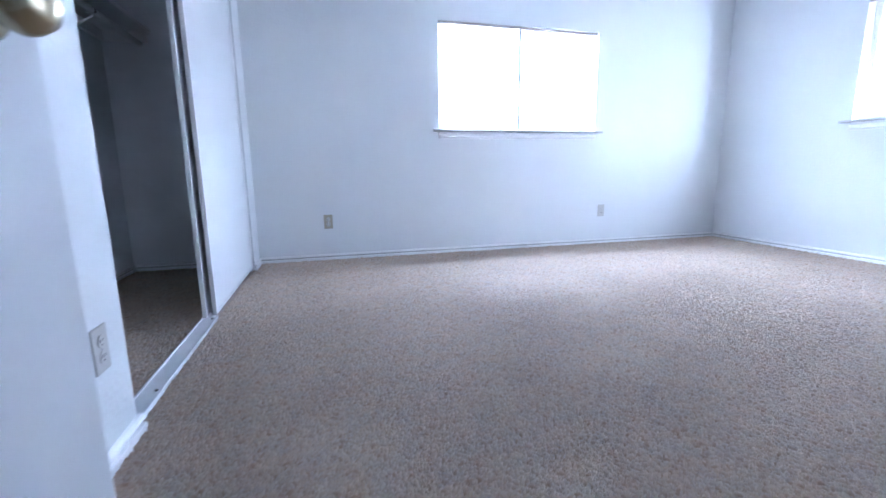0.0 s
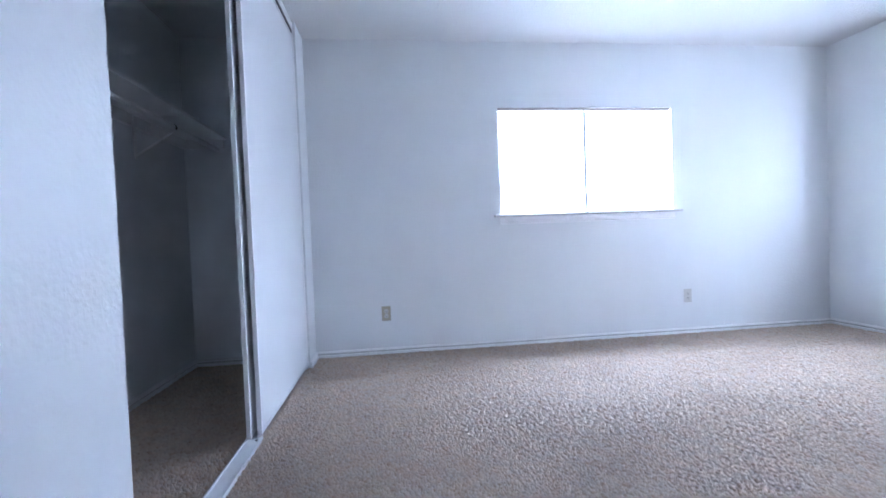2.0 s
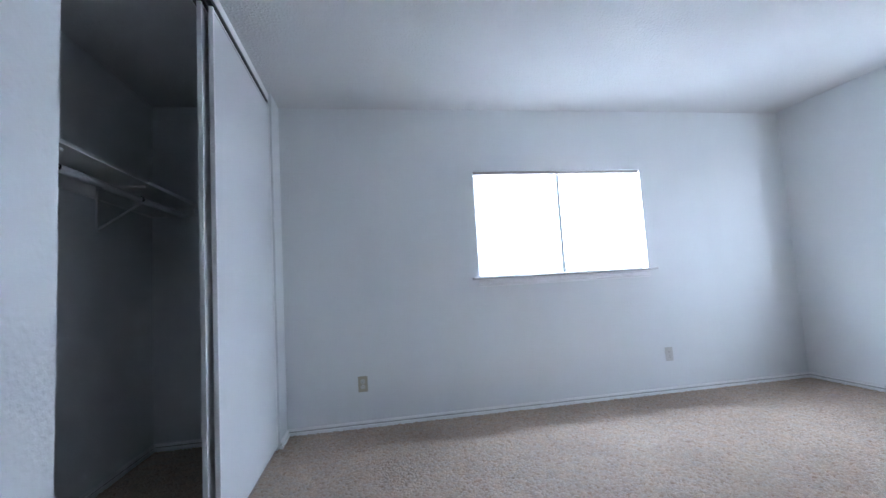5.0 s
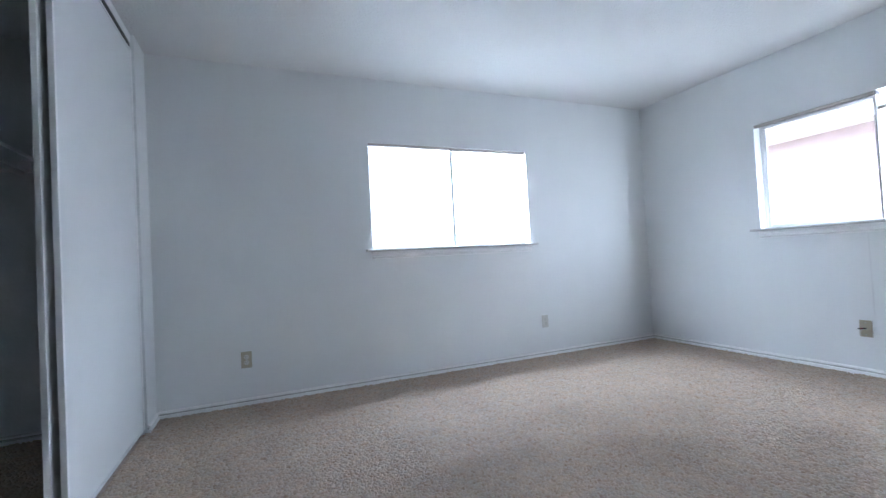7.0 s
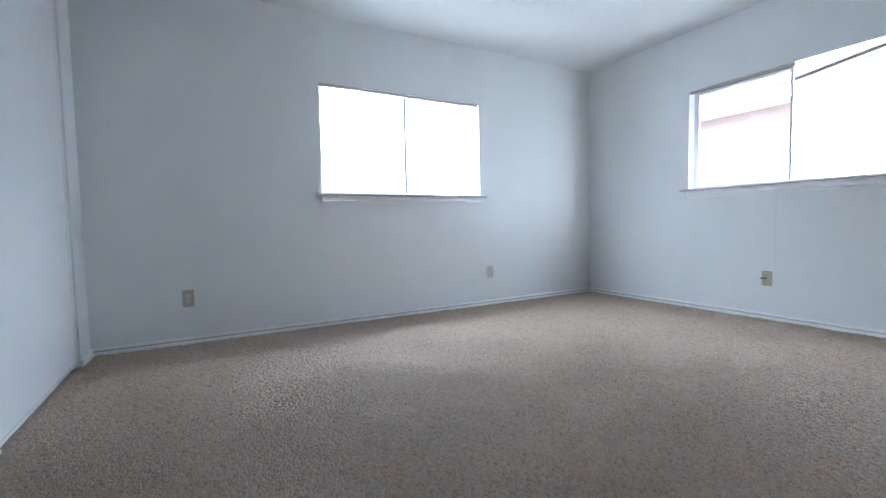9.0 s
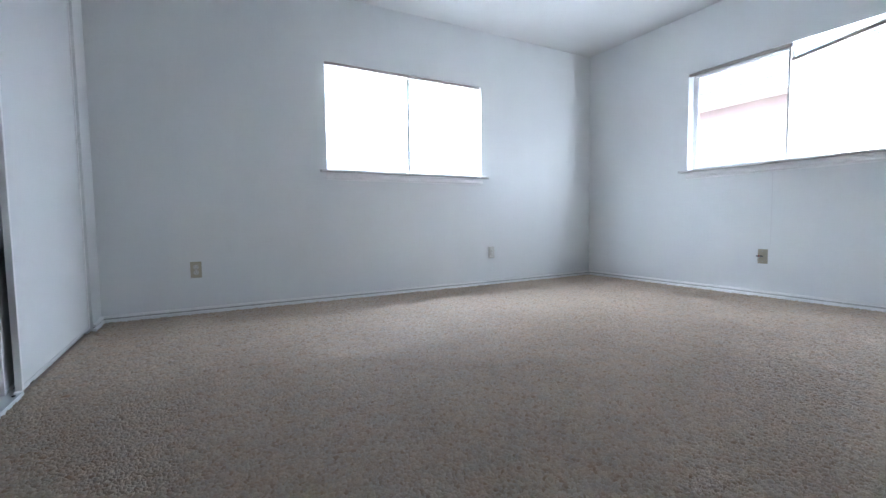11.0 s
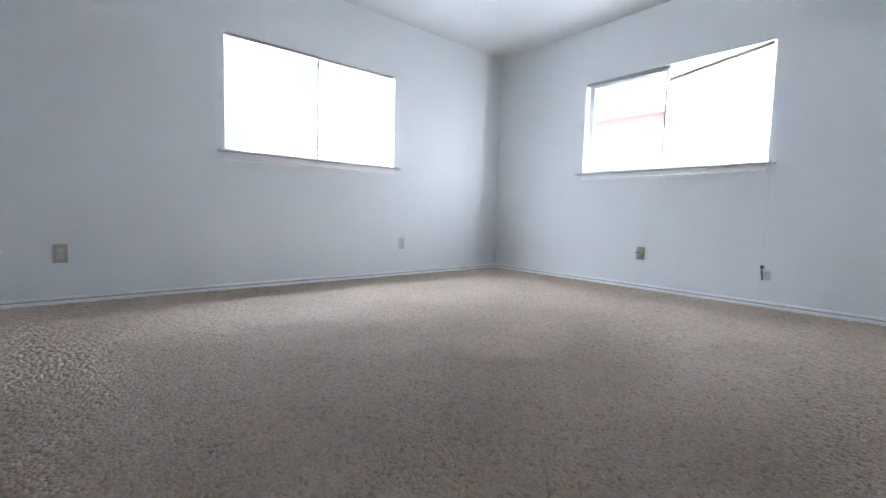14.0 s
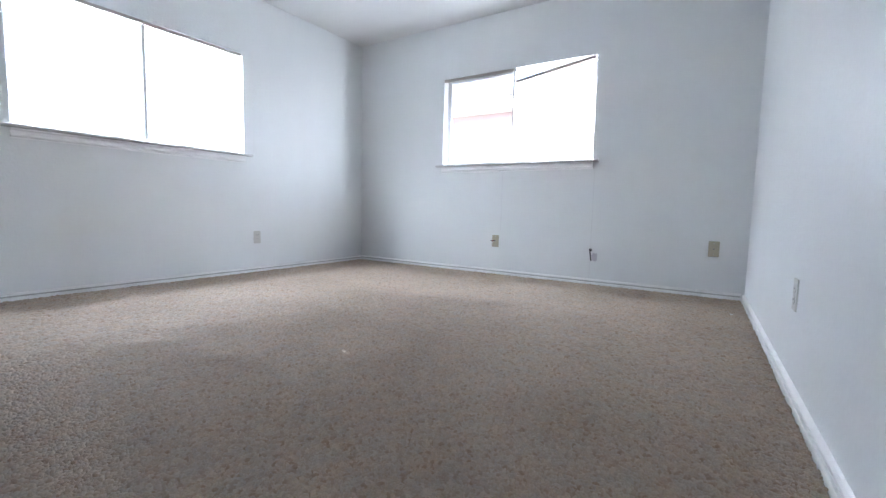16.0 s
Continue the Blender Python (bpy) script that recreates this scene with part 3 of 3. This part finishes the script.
stub = part("cable_stub", cylinder((0, -0.012, 0.003), (-0.012, -0.075, 0.006), 0.0042, 10), cable_black, tv, "cut black cable end")
part("cable_ring", cylinder((-0.0065, -0.045, 0.0045), (-0.0085, -0.056, 0.005), 0.0056, 12), cable_red, stub, "red ring on the cable")
plate_on(pose(0, -3.560, 0.362, 0, 0, -90), "almond plastic cable jack plate near the corner", almond, "jack")
plate_on(south_face @ pose(1.83, 0, 0.338), "pale plastic duplex outlet on the bright side wall", pale_plastic, "duplex")


loose = base("cable", "cut black cable drooping from a hole in the wall", "cable", pose(0, -2.672, 0.29, 0, 0, -90))
part("sheath", bent_tube([(-0.004, 0.004, 0.003), (-0.004, -0.015, 0.004), (-0.001, -0.028, -0.004), (0.003, -0.033, -0.025), (0.008, -0.034, -0.055), (0.012, -0.033, -0.088)], 0.0052), cable_black, loose, smooth=True)
part("grommet", lathe([(0.006, -0.0005), (0.013, -0.0005), (0.012, 0.003), (0.006, 0.004)], 18), dark_slot, loose, "dark collar round the hole", True, pose(-0.004, 0, 0.003, 90))

scrap = bmesh.new()
sv = [scrap.verts.new(v) for v in ((0, 0, 0.012), (0.032, 0.006, 0.016), (0.045, -0.004, 0.011), (0.038, -0.016, 0.013), (0.012, -0.013, 0.017))]
f = scrap.faces.new(sv)
bmesh.ops.solidify(scrap, geom=[f], thickness=0.002)
thing("paper_scrap", scrap, paper, "tiny torn white paper scrap lying on the carpet", "scrap", at=pose(-0.68, -3.68, 0.001))

def ragged_patch(w, h, seed):
    """A thin smear with an uneven edge, in the xz plane."""
    rnd, bm = random.Random(seed), bmesh.new()
    ring = []
    for k in range(22):
        a = 2 * math.pi * k / 22
        q = rnd.uniform(0.82, 1.05)
        ring.append((w / 2 * q * math.copysign(abs(math.cos(a)) ** 0.6, math.cos(a)), h / 2 * q * math.copysign(abs(math.sin(a)) ** 0.6, math.sin(a))))
    low, top = [bm.verts.new((x, -0.0002, z)) for x, z in ring], [bm.verts.new((x * 0.86, -0.0016, z * 0.86)) for x, z in ring]
    for k in range(22):
        j = (k + 1) % 22
        bm.faces.new((low[k], low[j], top[j], top[k]))
    bm.faces.new(top)
    return bm


thing("wall_patch", ragged_patch(0.046, 0.074, 3), grey_smear, "greyish smear on the wall beside the cable", "wall patch",
      at=pose(0, -2.705, 0.235, 0, 0, -90))
for y, z0, high in ((-2.664, 0.05, 0.92), (-1.815, 0.42, 0.55)):
    thing("wall_seam", run([(0, 0), (0.0009, 0.0), (0.0016, high / 2), (0.0009, high), (0, high)], 0.006), seam_paint, "faint painted-over drywall seam under the window", "seam", "structure",
          at=pose(0, y, z0, 0, 0, -90))

# ---- neighbouring house beyond the east window ----
nb = base("neighbour_house", "pink brick house with white eaves next door", "house", pose(4.6, 0, -0.35))
part("wall", box(0, 6, -9, 9, 0, 3.10), house_brick, nb, "pink brick wall")
part("fascia", box(-0.57, -0.551, -9.4, 9.4, 2.97, 3.18), trim_paint, nb, "white eaves board")
part("soffit", box(-0.55, -0.001, -9.4, 9.4, 3.0, 3.02), trim_paint, nb, "white boarded soffit")
roof = bmesh.new()
rv = [roof.verts.new(v) for v in ((-0.60, -9.4, 3.185), (3, -9.4, 4.4), (6.6, -9.4, 3.185), (-0.60, 9.4, 3.185), (3, 9.4, 4.4), (6.6, 9.4, 3.185))]
for q in ((0, 1, 4, 3), (1, 2, 5, 4), (0, 2, 1), (3, 4, 5), (0, 3, 5, 2)):
    roof.faces.new([rv[k] for k in q])
part("roof", roof, shingle, nb, "grey shingle roof")


# ---- carpet pile ----
def tufts(x0, x1, y0, y1, gap, rng, keep=None):
    """Centres of tufts over a rectangle."""
    xs, ys = np.meshgrid(np.arange(x0, x1, gap), np.arange(y0, y1, gap))
    p = np.stack([xs.ravel(), ys.ravel()], 1) + rng.uniform(-0.48, 0.48, (xs.size, 2)) * gap
    return p if keep is None else p[keep(p)]


def carpet():
    """Fat twisted yarn ends, each a leaning dome of five sides, with dark gaps between them."""
    rng = np.random.default_rng(7)
    inside = lambda p: p[:, 1] > S_AT + S_SLOPE * p[:, 0] + 0.024
    split_x, split_y = -2.0, -1.5
    p = np.concatenate([
        tufts(-4.462, split_x, -3.93, split_y, 0.0087, rng, inside),
        tufts(split_x, -0.020, -3.80, split_y, 0.0115, rng, inside),
        tufts(-4.462, -0.020, split_y, -0.020, 0.0115, rng),
        tufts(-4.484, -4.462, OPEN_S + 0.01, OPEN_N - 0.02, 0.0095, rng),
        tufts(CLOSET_BACK + 0.020, -4.566, -2.47, -0.020, 0.0125, rng),
    ])
    n, sides = len(p), 5
    near = (p[:, 0] < split_x) & (p[:, 1] < split_y)
    lie = rng.uniform(0, 2 * np.pi, n)
    way, across = np.stack([np.cos(lie), np.sin(lie)], 1), np.stack([-np.sin(lie), np.cos(lie)], 1)
    lean = rng.uniform(0.3, 1.2, n)
    size = rng.uniform(0.85, 1.35, n) * np.where(near, 0.79, 1.06)
    longer = rng.uniform(1.4, 2.5, n)
    # clumps a few centimetres wide stand up together
    waves = sum(np.sin(p @ np.array(k) + f) for k, f in (((151, 73), 0.3), ((-88, 167), 1.9), ((203, -121), 4.1), ((37, 229), 2.6), ((-260, -45), 5.2))) / 5
    top = (0.0010 + 0.0036 * waves + 0.0019 * rng.standard_normal(n)).clip(-0.006, 0.0090)
    foot = -0.0125
    v = np.zeros((n, sides * 2 + 1, 3))
    for ring, (out, up, r) in enumerate(((0.0, 0.0, 0.0042), (0.0030, 0.72, 0.0054))):
        a = np.arange(sides)[None] * 2 * np.pi / sides + 0.6 * ring + rng.uniform(-0.25, 0.25, (n, sides))
        along, aside = np.cos(a) * r * (size * longer)[:, None] + (out * lean * size)[:, None], np.sin(a) * r * size[:, None]
        part_of = slice(ring * sides, ring * sides + sides)
        v[:, part_of, :2] = p[:, None] + along[..., None] * way[:, None] + aside[..., None] * across[:, None]
        v[:, part_of, 2] = foot + up * (top - foot)[:, None] + (rng.uniform(-0.0012, 0.0012, (n, sides)) if ring else 0)
    v[:, -1, :2] = p + way * (0.0052 * lean * size)[:, None]
    v[:, -1, 2] = top
    tris = []
    for k in range(sides):
        j = (k + 1) % sides
        tris += [(k, j, sides + j), (k, sides + j, sides + k), (sides + k, sides + j, 2 * sides)]
    tris = np.array(tris)
    idx = (tris[None] + (2 * sides + 1) * np.arange(n)[:, None, None]).reshape(-1, 3)
    me = bpy.data.meshes.new("carpet")
    me.vertices.add(n * (2 * sides + 1))
    me.vertices.foreach_set("co", v.astype(np.float32).ravel())
    me.loops.add(idx.size)
    me.loops.foreach_set("vertex_index", idx.astype(np.int32).ravel())
    me.polygons.add(len(idx))
    me.polygons.foreach_set("loop_start", np.arange(0, idx.size, 3, dtype=np.int32))
    me.update(calc_edges=True)
    me.shade_smooth()
    me.materials.append(pile)
    return tagged(new("carpet", me), "beige and grey frieze carpet with twisted tufts, slightly worn", "carpet", kind="stuff")


carpet()
